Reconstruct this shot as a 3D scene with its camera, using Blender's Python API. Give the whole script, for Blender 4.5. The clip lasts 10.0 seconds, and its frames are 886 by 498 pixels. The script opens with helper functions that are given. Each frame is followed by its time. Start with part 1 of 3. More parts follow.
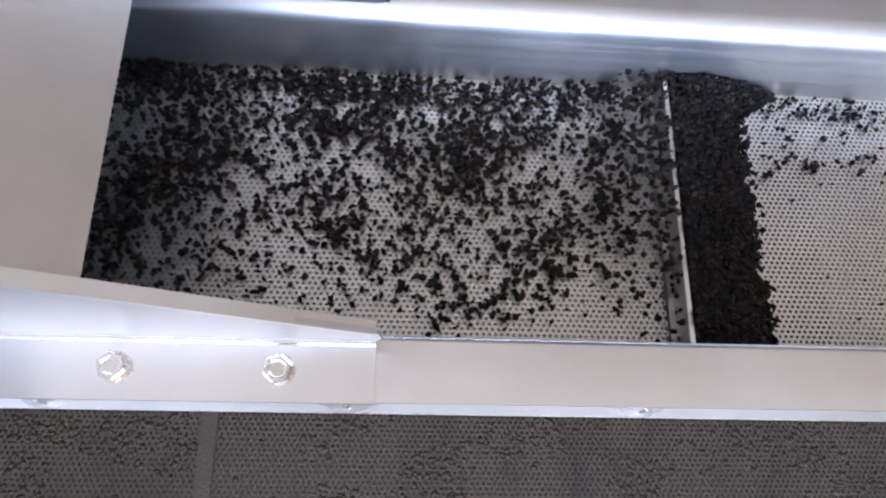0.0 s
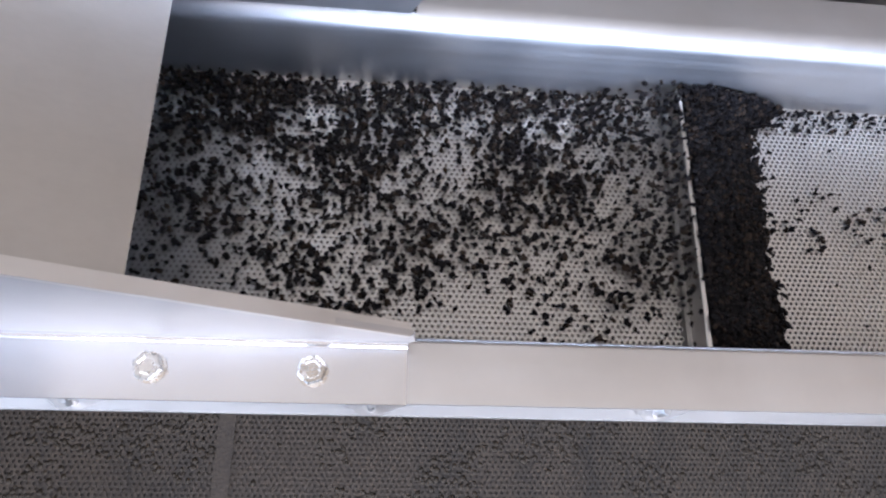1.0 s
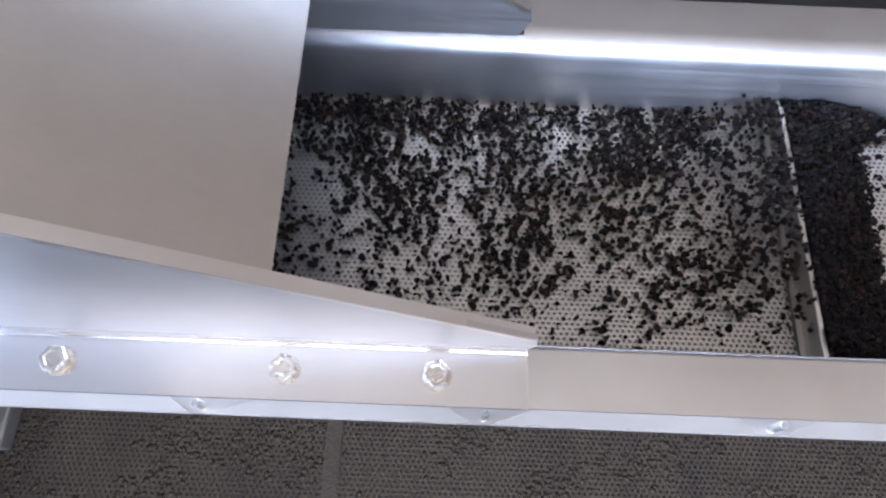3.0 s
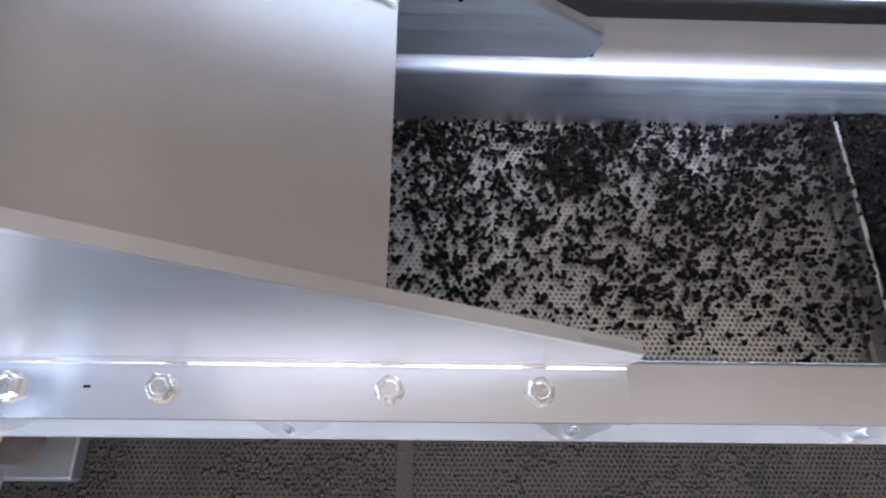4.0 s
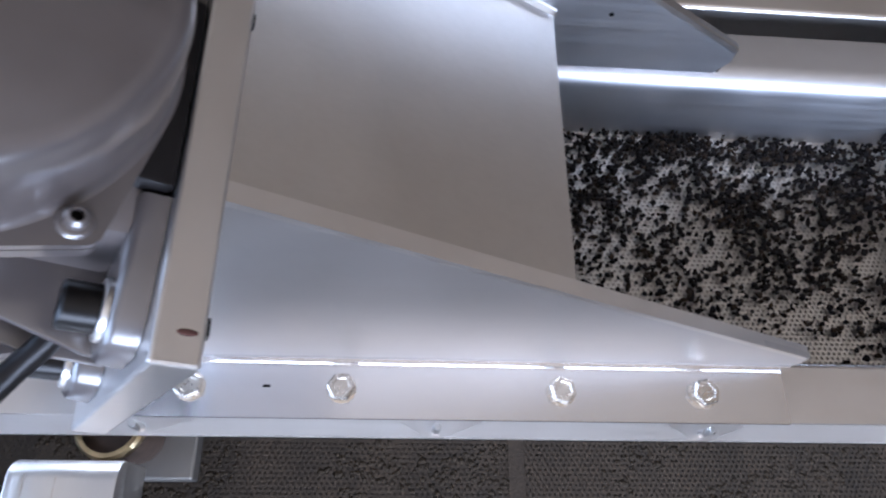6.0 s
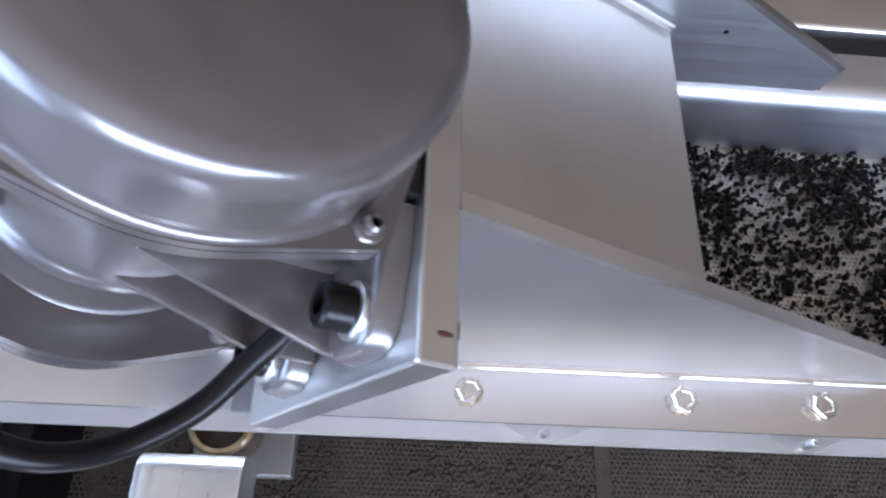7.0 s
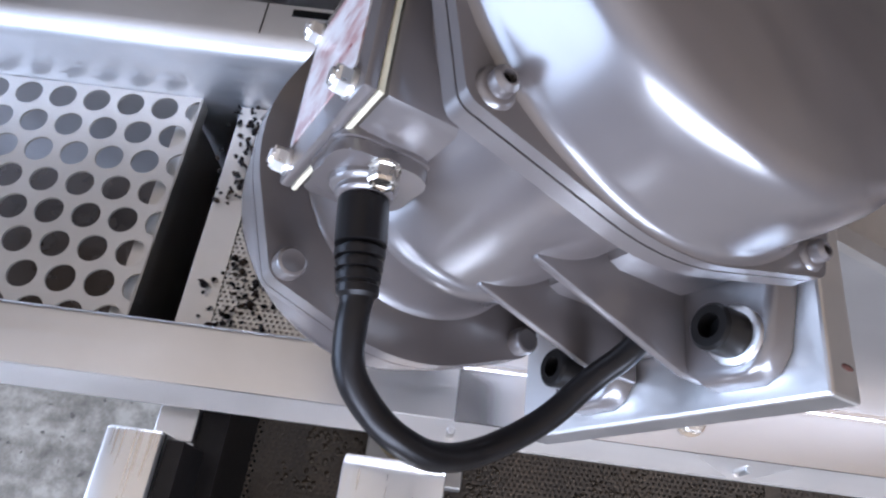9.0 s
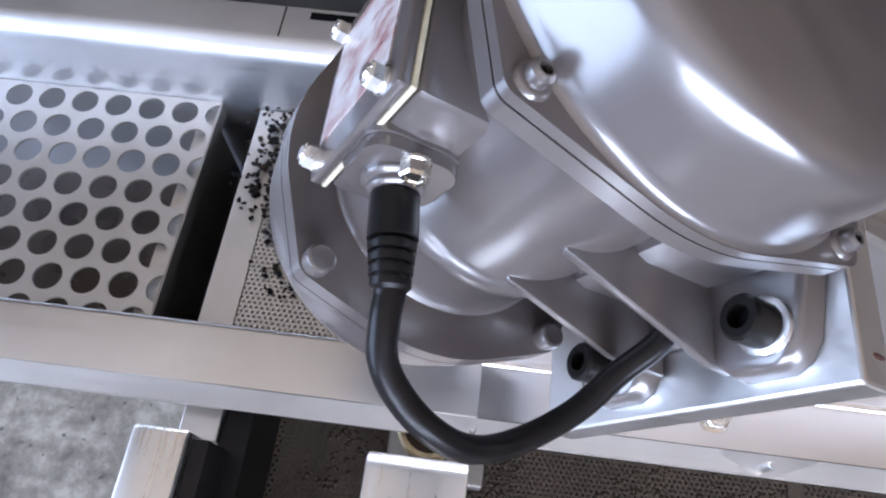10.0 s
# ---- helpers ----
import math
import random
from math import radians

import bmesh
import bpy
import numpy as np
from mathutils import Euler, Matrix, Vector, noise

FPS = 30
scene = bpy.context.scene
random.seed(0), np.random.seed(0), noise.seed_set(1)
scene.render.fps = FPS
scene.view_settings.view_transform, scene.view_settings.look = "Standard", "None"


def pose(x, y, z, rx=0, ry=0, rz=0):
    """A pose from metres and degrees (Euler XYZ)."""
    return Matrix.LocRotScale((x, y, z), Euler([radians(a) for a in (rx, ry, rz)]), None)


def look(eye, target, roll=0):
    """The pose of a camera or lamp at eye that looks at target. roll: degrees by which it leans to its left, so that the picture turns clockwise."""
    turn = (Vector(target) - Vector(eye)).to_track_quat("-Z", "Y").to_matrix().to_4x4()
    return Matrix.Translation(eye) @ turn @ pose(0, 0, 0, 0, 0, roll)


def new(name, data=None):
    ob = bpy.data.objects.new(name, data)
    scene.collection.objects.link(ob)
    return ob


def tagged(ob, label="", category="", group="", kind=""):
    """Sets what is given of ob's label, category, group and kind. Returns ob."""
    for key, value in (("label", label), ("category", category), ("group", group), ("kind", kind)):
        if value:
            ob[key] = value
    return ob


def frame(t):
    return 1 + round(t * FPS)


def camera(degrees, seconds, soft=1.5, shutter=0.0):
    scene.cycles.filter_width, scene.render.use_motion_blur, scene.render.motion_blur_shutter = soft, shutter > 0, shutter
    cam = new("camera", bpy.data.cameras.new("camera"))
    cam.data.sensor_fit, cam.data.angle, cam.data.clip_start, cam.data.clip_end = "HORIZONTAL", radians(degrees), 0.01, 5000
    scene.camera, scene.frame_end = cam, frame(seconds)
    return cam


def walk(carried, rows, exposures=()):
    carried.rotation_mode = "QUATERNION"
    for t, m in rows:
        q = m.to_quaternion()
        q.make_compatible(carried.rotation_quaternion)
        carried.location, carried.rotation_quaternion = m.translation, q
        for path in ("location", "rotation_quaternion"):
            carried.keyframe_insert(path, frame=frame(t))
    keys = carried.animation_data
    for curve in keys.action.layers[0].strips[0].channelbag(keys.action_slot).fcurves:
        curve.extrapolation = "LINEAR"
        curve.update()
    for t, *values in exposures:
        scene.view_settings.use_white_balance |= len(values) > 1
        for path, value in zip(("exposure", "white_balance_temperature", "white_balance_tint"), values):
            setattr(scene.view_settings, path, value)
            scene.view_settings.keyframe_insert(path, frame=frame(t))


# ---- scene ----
cam = camera(67.1, 10.0, soft=2.2, shutter=0.4)
PATH = [
    (0, (0.061, -0.072, 1.172), (0.2, 0.557, -0.721), 13.7),
    (0.5, (0.045, -0.074, 1.173), (0.205, 0.568, -0.714), 15.2),
    (1, (0.035, -0.078, 1.176), (0.216, 0.581, -0.703), 16.9),
    (1.5, (0.032, -0.079, 1.178), (0.193, 0.585, -0.701), 15.4),
    (2, (0.036, -0.095, 1.181), (0.106, 0.63, -0.681), 7.4),
    (2.5, (0.026, -0.096, 1.18), (0.032, 0.638, -0.68), 3.2),
    (4, (-0.067, -0.101, 1.185), (-0.014, 0.706, -0.644), 4.4),
    (4.5, (-0.089, -0.101, 1.187), (0.001, 0.712, -0.638), 6.7),
    (5, (-0.119, -0.102, 1.188), (0.01, 0.713, -0.634), 9.0),
    (5.5, (-0.152, -0.103, 1.188), (0.0, 0.711, -0.632), 10.8),
    (7, (-0.257, -0.109, 1.193), (-0.139, 0.723, -0.622), 10.6),
    (7.5, (-0.29, -0.11, 1.192), (-0.233, 0.741, -0.616), 7.0),
    (8, (-0.32, -0.113, 1.189), (-0.306, 0.748, -0.616), 5.7),
    (8.5, (-0.344, -0.115, 1.188), (-0.364, 0.753, -0.613), 5.1),
    (9, (-0.358, -0.117, 1.188), (-0.408, 0.75, -0.614), 4.2),
    (9.5, (-0.364, -0.12, 1.189), (-0.425, 0.745, -0.613), 3.3),
    (10, (-0.363, -0.121, 1.189), (-0.449, 0.748, -0.61), 1.5),
]
walk(cam, [(t, look(eye, target, roll)) for t, eye, target, roll in PATH], exposures=[(0.0, 0.14, 5430, 15), (2.5, 0.10, 5480, 15), (4.0, -0.19, 5450, 15), (5.5, -0.40, 5450, 15), (7.0, -0.33, 5430, 15), (8.0, -0.16, 5620, 16), (10.0, -0.28, 5780, 16)])
DOOR_WATTS = 160.0
WINDOW_WATTS = 235.0


# ---- world, daylight and room light ----
def make_world():
    w = bpy.data.worlds.new("sky")
    w.use_nodes = True
    nt = w.node_tree
    bg = nt.nodes["Background"]
    sky = nt.nodes.new("ShaderNodeTexSky")
    sky.sky_type = "NISHITA"
    sky.sun_disc = False
    sky.sun_elevation, sky.sun_rotation = radians(50), radians(20)
    nt.links.new(sky.outputs[0], bg.inputs[0])
    bg.inputs[1].default_value = 0.12
    scene.world = w


make_world()
sun_data = bpy.data.lights.new("sun", "SUN")
sun_data.energy, sun_data.angle, sun_data.color = 1.5, radians(10), (1.0, 0.95, 0.88)
sun = new("sun", sun_data)
sun.matrix_world = look((0, 0, 0), (-0.22, -0.6, -0.76))



def opening_light(name, width, height, watts, colour, eye, target):
    """Daylight of a wide opening, as an area lamp in it."""
    data = bpy.data.lights.new(name, "AREA")
    data.shape, data.size, data.size_y = "RECTANGLE", width, height
    data.energy, data.color = watts, colour
    ob = new(name, data)
    ob.matrix_world = look(eye, target)


opening_light("doorway_daylight", 2.6, 1.8, DOOR_WATTS, (0.68, 0.81, 1.0), (-2.93, -1.1, 1.50), (0, -0.2, 1.2))
opening_light("window_daylight", 3.3, 0.95, WINDOW_WATTS, (0.84, 0.90, 1.0), (0.5, -2.55, 1.55), (0.5, 0, 1.5))


# ---- materials ----
def mat(name):
    m = bpy.data.materials.new(name)
    m.use_nodes = True
    nt = m.node_tree
    return m, nt, nt.nodes["Principled BSDF"]


def node(nt, kind, **sets):
    nd = nt.nodes.new(kind)
    for k, v in sets.items():
        nd.inputs[k].default_value = v
    return nd


def coords(nt, scale, source="Object"):
    tc = nt.nodes.new("ShaderNodeTexCoord")
    mp = nt.nodes.new("ShaderNodeMapping")
    mp.inputs["Scale"].default_value = scale
    nt.links.new(tc.outputs[source], mp.inputs["Vector"])
    return mp.outputs[0]


def ramp(nt, fac, stops):
    r = nt.nodes.new("ShaderNodeValToRGB")
    els = r.color_ramp.elements
    while len(els) < len(stops):
        els.new(0.5)
    for e, (p, c) in zip(els, stops):
        e.position = p
        e.color = (*c, 1) if len(c) == 3 else c
    nt.links.new(fac, r.inputs[0])
    return r.outputs[0]


def noise_tex(nt, vec, scale, detail=4.0, rough=0.55):
    nd = node(nt, "ShaderNodeTexNoise", Scale=scale, Detail=detail, Roughness=rough)
    nt.links.new(vec, nd.inputs["Vector"])
    return nd.outputs["Fac"]


def bump(nt, bsdf, height, strength, distance):
    b = node(nt, "ShaderNodeBump", Strength=strength, Distance=distance)
    nt.links.new(height, b.inputs["Height"])
    nt.links.new(b.outputs[0], bsdf.inputs["Normal"])


def brushed_steel(name, tone, rough, spread=0.06, grain=(4, 350, 350)):
    m, nt, b = mat(name)
    b.inputs["Metallic"].default_value = 1.0
    fine = noise_tex(nt, coords(nt, grain), 1.0, 2.0)
    broad = noise_tex(nt, coords(nt, (1, 1, 1)), 9.0, 5.0)
    c0 = tuple(v * 0.90 for v in tone)
    c1 = tuple(min(1, v * 1.06) for v in tone)
    nt.links.new(ramp(nt, broad, [(0.3, c0), (0.7, c1)]), b.inputs["Base Color"])
    mix = node(nt, "ShaderNodeMath")
    mix.operation = "ADD"
    nt.links.new(fine, mix.inputs[0])
    nt.links.new(broad, mix.inputs[1])
    half = node(nt, "ShaderNodeMath")
    half.operation = "MULTIPLY"
    half.inputs[1].default_value = 0.5
    nt.links.new(mix.outputs[0], half.inputs[0])
    lo, hi = rough - spread, rough + spread
    nt.links.new(ramp(nt, half.outputs[0], [(0.36, (lo,) * 3), (0.64, (hi,) * 3)]), b.inputs["Roughness"])
    bump(nt, b, fine, 0.015, 0.0005)
    return m


STEEL = brushed_steel("brushed_stainless", (0.80, 0.78, 0.76), 0.34)
FARSTEEL = brushed_steel("satin_stainless", (0.71, 0.73, 0.77), 0.41, 0.05)
CHEEKSTEEL = brushed_steel("fine_brushed_stainless", (0.68, 0.67, 0.67), 0.37, 0.02)
FLANGESTEEL = brushed_steel("smooth_stainless", (0.76, 0.75, 0.75), 0.22, 0.012)
BEAMSTEEL = brushed_steel("streaked_stainless", (0.76, 0.74, 0.71), 0.33, 0.12, (350, 6, 350))
SHEET = brushed_steel("matt_stainless_sheet", (0.63, 0.605, 0.57), 0.50)
SCREEN = brushed_steel("perforated_stainless", (0.68, 0.66, 0.63), 0.48, 0.06, (60, 60, 60))
# darker steel tone for pans, chute, divider and mount base
DIM = brushed_steel("darker_steel", (0.42, 0.40, 0.37), 0.5, 0.08, (40, 40, 40))
# pan steel with the deep shade under the coarse holes in its colour
DARKPAN = brushed_steel("dark_shaded_pan", (0.09, 0.075, 0.065), 0.28, 0.08, (40, 40, 40))
ZINC = brushed_steel("bright_zinc", (0.82, 0.81, 0.79), 0.32, 0.06, (300, 300, 300))
BOLT = brushed_steel("stainless_bolt", (0.62, 0.57, 0.50), 0.27, 0.08, (300, 300, 300))


def paint(name, colour, rough):
    m, nt, b = mat(name)
    broad = noise_tex(nt, coords(nt, (1, 1, 1)), 26.0, 5.0)
    c0 = tuple(v * 0.9 for v in colour)
    c1 = tuple(v * 1.08 for v in colour)
    nt.links.new(ramp(nt, broad, [(0.35, c0), (0.65, c1)]), b.inputs["Base Color"])
    nt.links.new(ramp(nt, broad, [(0.3, (rough - 0.05,) * 3), (0.7, (rough + 0.08,) * 3)]), b.inputs["Roughness"])
    b.inputs["Coat Weight"].default_value = 1.0
    b.inputs["Coat IOR"].default_value = 1.85
    b.inputs["Coat Roughness"].default_value = 0.23
    peel = noise_tex(nt, coords(nt, (1, 1, 1)), 160.0, 2.0)
    swell = noise_tex(nt, coords(nt, (1, 1, 1)), 38.0, 1.0)
    low = node(nt, "ShaderNodeBump", Strength=0.22, Distance=0.004)
    nt.links.new(swell, low.inputs["Height"])
    top = node(nt, "ShaderNodeBump", Strength=0.05, Distance=0.0008)
    nt.links.new(peel, top.inputs["Height"])
    nt.links.new(low.outputs[0], top.inputs["Normal"])
    nt.links.new(top.outputs[0], b.inputs["Normal"])
    nt.links.new(top.outputs[0], b.inputs["Coat Normal"])
    return m


PAINT = paint("grey_enamel", (0.077, 0.064, 0.060), 0.42)


def plain(name, colour, rough, metallic=0.0, scale=120.0, vary=0.25, relief=0.2, depth=0.0006, gloss=0.5):
    m, nt, b = mat(name)
    f = noise_tex(nt, coords(nt, (1, 1, 1)), scale, 5.0)
    nt.links.new(ramp(nt, f, [(0.3, tuple(v * (1 - vary) for v in colour)), (0.7, tuple(v * (1 + vary) for v in colour))]), b.inputs["Base Color"])
    b.inputs["Roughness"].default_value = rough
    b.inputs["Metallic"].default_value = metallic
    b.inputs["Specular IOR Level"].default_value = gloss
    bump(nt, b, f, relief, depth)
    return m


# cable rubber; also the black of blocks that stand in for shade
RUBBER_AND_SHADE = plain("black_rubber_and_shade", (0.0065, 0.0055, 0.0055), 0.33, gloss=0.22)
BLACKSTEEL = plain("black_oxide_screw", (0.007, 0.006, 0.0055), 0.30, gloss=0.25)
# near-black that paints in the shade inside sockets, holes, slots and notches
RECESS_SHADE = plain("recess_shade", (0.004, 0.004, 0.004), 0.8, gloss=0.05)
GASKET = plain("pale_gasket", (0.55, 0.50, 0.36), 0.6)


def worn_sticker():
    m, nt, b = mat("worn_red_sticker")
    blot = noise_tex(nt, coords(nt, (60, 110, 55)), 1.0, 5.0, 0.65)
    nt.links.new(ramp(nt, blot, [(0.32, (0.30, 0.12, 0.12)), (0.43, (0.40, 0.26, 0.25)), (0.50, (0.50, 0.43, 0.42)), (0.60, (0.58, 0.55, 0.54))]), b.inputs["Base Color"])
    nt.links.new(ramp(nt, blot, [(0.3, (0.25,) * 3), (0.7, (0.5,) * 3)]), b.inputs["Roughness"])
    bump(nt, b, blot, 0.15, 0.0004)
    return m


RED = worn_sticker()
RUST = plain("rust_mark", (0.075, 0.028, 0.020), 0.8)
BROWN = plain("brown_rubber", (0.06, 0.038, 0.026), 0.7)
BRASS = plain("yellow_zinc", (0.62, 0.50, 0.30), 0.3, 1.0)
CEIL = plain("cream_ceiling", (0.66, 0.52, 0.38), 0.8, 0.0, 3.0, 0.06)
PALEWALL = plain("pale_plaster", (0.72, 0.70, 0.70), 0.85, 0.0, 3.0, 0.08)
WALLM = plain("dun_plaster", (0.15, 0.132, 0.115), 0.85, 0.0, 3.0, 0.15)


def grain_material():
    m, nt, b = mat("dark_tea_grain")
    g = nt.nodes.new("ShaderNodeNewGeometry")
    nt.links.new(ramp(nt, g.outputs["Random Per Island"], [(0.0, (0.008, 0.0072, 0.0085)), (0.75, (0.017, 0.0148, 0.0155)), (1.0, (0.05, 0.036, 0.026))]), b.inputs["Base Color"])
    b.inputs["Roughness"].default_value = 0.7
    b.inputs["Specular IOR Level"].default_value = 0.12
    f = noise_tex(nt, coords(nt, (1, 1, 1)), 900.0, 3.0)
    bump(nt, b, f, 0.5, 0.0008)
    return m


GRAIN = grain_material()


def dusty_tray_material():
    m, nt, b = mat("dust_caked_steel")
    vec = coords(nt, (1, 1, 1))
    patch = noise_tex(nt, coords(nt, (1.0, 0.35, 1)), 18.0, 7.0, 0.65)
    fine = noise_tex(nt, vec, 420.0, 3.0)
    mask = ramp(nt, patch, [(0.42, (0, 0, 0)), (0.62, (1, 1, 1))])
    mixc = nt.nodes.new("ShaderNodeMix")
    mixc.data_type = "RGBA"
    nt.links.new(mask, mixc.inputs[0])
    nt.links.new(ramp(nt, fine, [(0.3, (0.038, 0.027, 0.017)), (0.7, (0.070, 0.050, 0.032))]), mixc.inputs[6])
    nt.links.new(ramp(nt, fine, [(0.3, (0.020, 0.014, 0.009)), (0.7, (0.043, 0.032, 0.021))]), mixc.inputs[7])
    nt.links.new(mixc.outputs[2], b.inputs["Base Color"])
    b.inputs["Roughness"].default_value = 0.75
    b.inputs["Metallic"].default_value = 0.15
    bump(nt, b, fine, 0.5, 0.001)
    return m


TRAY = dusty_tray_material()
DUST = plain("sifted_dust", (0.046, 0.036, 0.026), 0.95, 0.0, 300.0, 0.3, 0.4, 0.0006, 0.05)


def concrete_material():
    m, nt, b = mat("worn_concrete")
    vec = coords(nt, (1, 1, 1))
    broad = noise_tex(nt, vec, 7.0, 6.0, 0.6)
    mid = noise_tex(nt, vec, 34.0, 5.0, 0.6)
    spot = noise_tex(nt, vec, 55.0, 2.0, 0.5)
    add = node(nt, "ShaderNodeMath")
    add.operation = "ADD"
    nt.links.new(broad, add.inputs[0])
    nt.links.new(mid, add.inputs[1])
    half = node(nt, "ShaderNodeMath")
    half.operation = "MULTIPLY"
    half.inputs[1].default_value = 0.5
    nt.links.new(add.outputs[0], half.inputs[0])
    base = ramp(nt, half.outputs[0], [(0.36, (0.095, 0.083, 0.066)), (0.48, (0.185, 0.166, 0.135)), (0.60, (0.33, 0.300, 0.250))])
    mixc = nt.nodes.new("ShaderNodeMix")
    mixc.data_type = "RGBA"
    nt.links.new(ramp(nt, spot, [(0.27, (1, 1, 1)), (0.35, (0, 0, 0))]), mixc.inputs[0])
    nt.links.new(base, mixc.inputs[6])
    mixc.inputs[7].default_value = (0.085, 0.075, 0.062, 1)
    nt.links.new(mixc.outputs[2], b.inputs["Base Color"])
    b.inputs["Roughness"].default_value = 0.85
    bump(nt, b, mid, 0.35, 0.006)
    return m


CONCRETE = concrete_material()


# ---- mesh helpers ----
def link(name, bm, material, parent=None, label="", smooth=False):
    me = bpy.data.meshes.new(name)
    bmesh.ops.recalc_face_normals(bm, faces=bm.faces)
    bm.to_mesh(me)
    bm.free()
    me.materials.append(material)
    if smooth:
        me.shade_smooth()
        me.set_sharp_from_angle(angle=radians(38))
    ob = new(name, me)
    if parent:
        ob.parent = parent
    if label:
        tagged(ob, label)
    return ob


def part(name, bm, material, parent, label="", smooth=False):
    return link(name, bm, material, parent, label, smooth)


def thing(name, m, label, category, group="", kind=""):
    ob = new(name)
    ob.empty_display_size = 0.05
    ob.matrix_world = m
    return tagged(ob, label, category, group, kind)


def soften(bm, width, segments=2):
    es = [e for e in bm.edges if len(e.link_faces) == 2 and e.calc_face_angle(0) > radians(40)]
    if width > 0:
        bmesh.ops.bevel(bm, geom=es, offset=width, segments=segments, affect="EDGES", profile=0.5)
    return bm


def box(x0, x1, y0, y1, z0, z1, bevel=0.0, m=None):
    bm = bmesh.new()
    bmesh.ops.create_cube(bm, size=1, matrix=Matrix.Translation(((x0 + x1) / 2, (y0 + y1) / 2, (z0 + z1) / 2)) @ Matrix.Diagonal((x1 - x0, y1 - y0, z1 - z0, 1)))
    soften(bm, bevel)
    if m is not None:
        bm.transform(m)
    return bm


def join(*bms):
    out = bmesh.new()
    for b in bms:
        me = bpy.data.meshes.new("tmp")
        b.to_mesh(me)
        b.free()
        out.from_mesh(me)
        bpy.data.meshes.remove(me)
    return out


def lathe(profile, steps=48, m=None, close=False):
    """Turn (radius, z) pairs about z."""
    bm = bmesh.new()
    rings = []
    for r, z in profile:
        if r < 1e-6:
            rings.append([bm.verts.new((0, 0, z))])
        else:
            rings.append([bm.verts.new((r * math.cos(2 * math.pi * i / steps), r * math.sin(2 * math.pi * i / steps), z)) for i in range(steps)])
    for a, b in zip(rings, rings[1:]):
        for i in range(steps):
            j = (i + 1) % steps
            if len(a) == 1 and len(b) > 1:
                bm.faces.new((a[0], b[i], b[j]))
            elif len(b) == 1 and len(a) > 1:
                bm.faces.new((a[i], b[0], a[j]))
            elif len(a) > 1:
                bm.faces.new((a[i], b[i], b[j], a[j]))
    if m is not None:
        bm.transform(m)
    return bm


def rounded(points, radius, n=6):
    """A polyline of (u, v) with its inner corners rounded."""
    out = [Vector(points[0])]
    for p, q, r in zip(points, points[1:], points[2:]):
        p, q, r = Vector(p), Vector(q), Vector(r)
        a, b = (p - q).normalized(), (r - q).normalized()
        half = a.angle(b) / 2
        d = min(radius / math.tan(half), (p - q).length * 0.49, (r - q).length * 0.49)
        rad = d * math.tan(half)
        centre = q + (a + b).normalized() * rad / math.sin(half)
        s, e = q + a * d - centre, q + b * d - centre
        sweep = s.angle_signed(e)
        for k in range(n + 1):
            t = -sweep * k / n
            out.append(centre + Vector((s.x * math.cos(t) - s.y * math.sin(t), s.x * math.sin(t) + s.y * math.cos(t))))
    out.append(Vector(points[-1]))
    return out


def bent_sheet(points, thick, x0, x1, radius=0.006, cuts=1):
    """A bent sheet: the section (y, z), thickened to its left, drawn out along x."""
    line = rounded(points, radius)
    left = []
    for i, p in enumerate(line):
        d = (line[min(i + 1, len(line) - 1)] - line[max(i - 1, 0)]).normalized()
        left.append(p + Vector((-d.y, d.x)) * thick)
    loop = line + left[::-1]
    bm = bmesh.new()
    rings = []
    for k in range(cuts + 1):
        x = x0 + (x1 - x0) * k / cuts
        rings.append([bm.verts.new((x, p.x, p.y)) for p in loop])
    n = len(loop)
    for a, b in zip(rings, rings[1:]):
        for i in range(n):
            bm.faces.new((a[i], a[(i + 1) % n], b[(i + 1) % n], b[i]))
    h = len(line)
    for ring in (rings[0], rings[-1]):
        for i in range(h - 1):
            bm.faces.new((ring[i], ring[i + 1], ring[n - 2 - i], ring[n - 1 - i]))
    return bm


def slab(points, y0, y1, bevel=0.0):
    """A plate whose outline (x, z) is drawn out along y."""
    bm = bmesh.new()
    a = [bm.verts.new((x, y0, z)) for x, z in points]
    b = [bm.verts.new((x, y1, z)) for x, z in points]
    bm.faces.new(a)
    bm.faces.new(b[::-1])
    n = len(points)
    for i in range(n):
        bm.faces.new((a[i], b[i], b[(i + 1) % n], a[(i + 1) % n]))
    soften(bm, bevel)
    return bm


def hexagon_head(af, height, m=None):
    """A hexagon bolt head with a chamfered top and a washer face, base at z = 0."""
    bm = bmesh.new()
    r = af / math.sqrt(3)
    rings = []
    for rad, z in ((r, 0.0), (r, height * 0.82), (r * 0.87, height), (r * 0.62, height), (r * 0.56, height - 0.0005)):
        rings.append([bm.verts.new((rad * math.cos(math.pi * i / 3 + 0.3), rad * math.sin(math.pi * i / 3 + 0.3), z)) for i in range(6)])
    for a, b in zip(rings, rings[1:]):
        for i in range(6):
            bm.faces.new((a[i], a[(i + 1) % 6], b[(i + 1) % 6], b[i]))
    bm.faces.new(rings[-1])
    bm.faces.new(rings[0][::-1])
    ticks = [box(r * 0.66, r * 0.84, -0.0004, 0.0004, height - 0.0002, height + 0.0003, 0, Matrix.Rotation(k * math.pi / 3, 4, "Z")) for k in range(6)]
    rim = lathe([(r * 1.05, 0.0), (r * 1.05, 0.0010), (r * 0.9, 0.0014), (0, 0.0014)], 24)
    out = join(bm, rim, *ticks)
    if m is not None:
        out.transform(m)
    return out


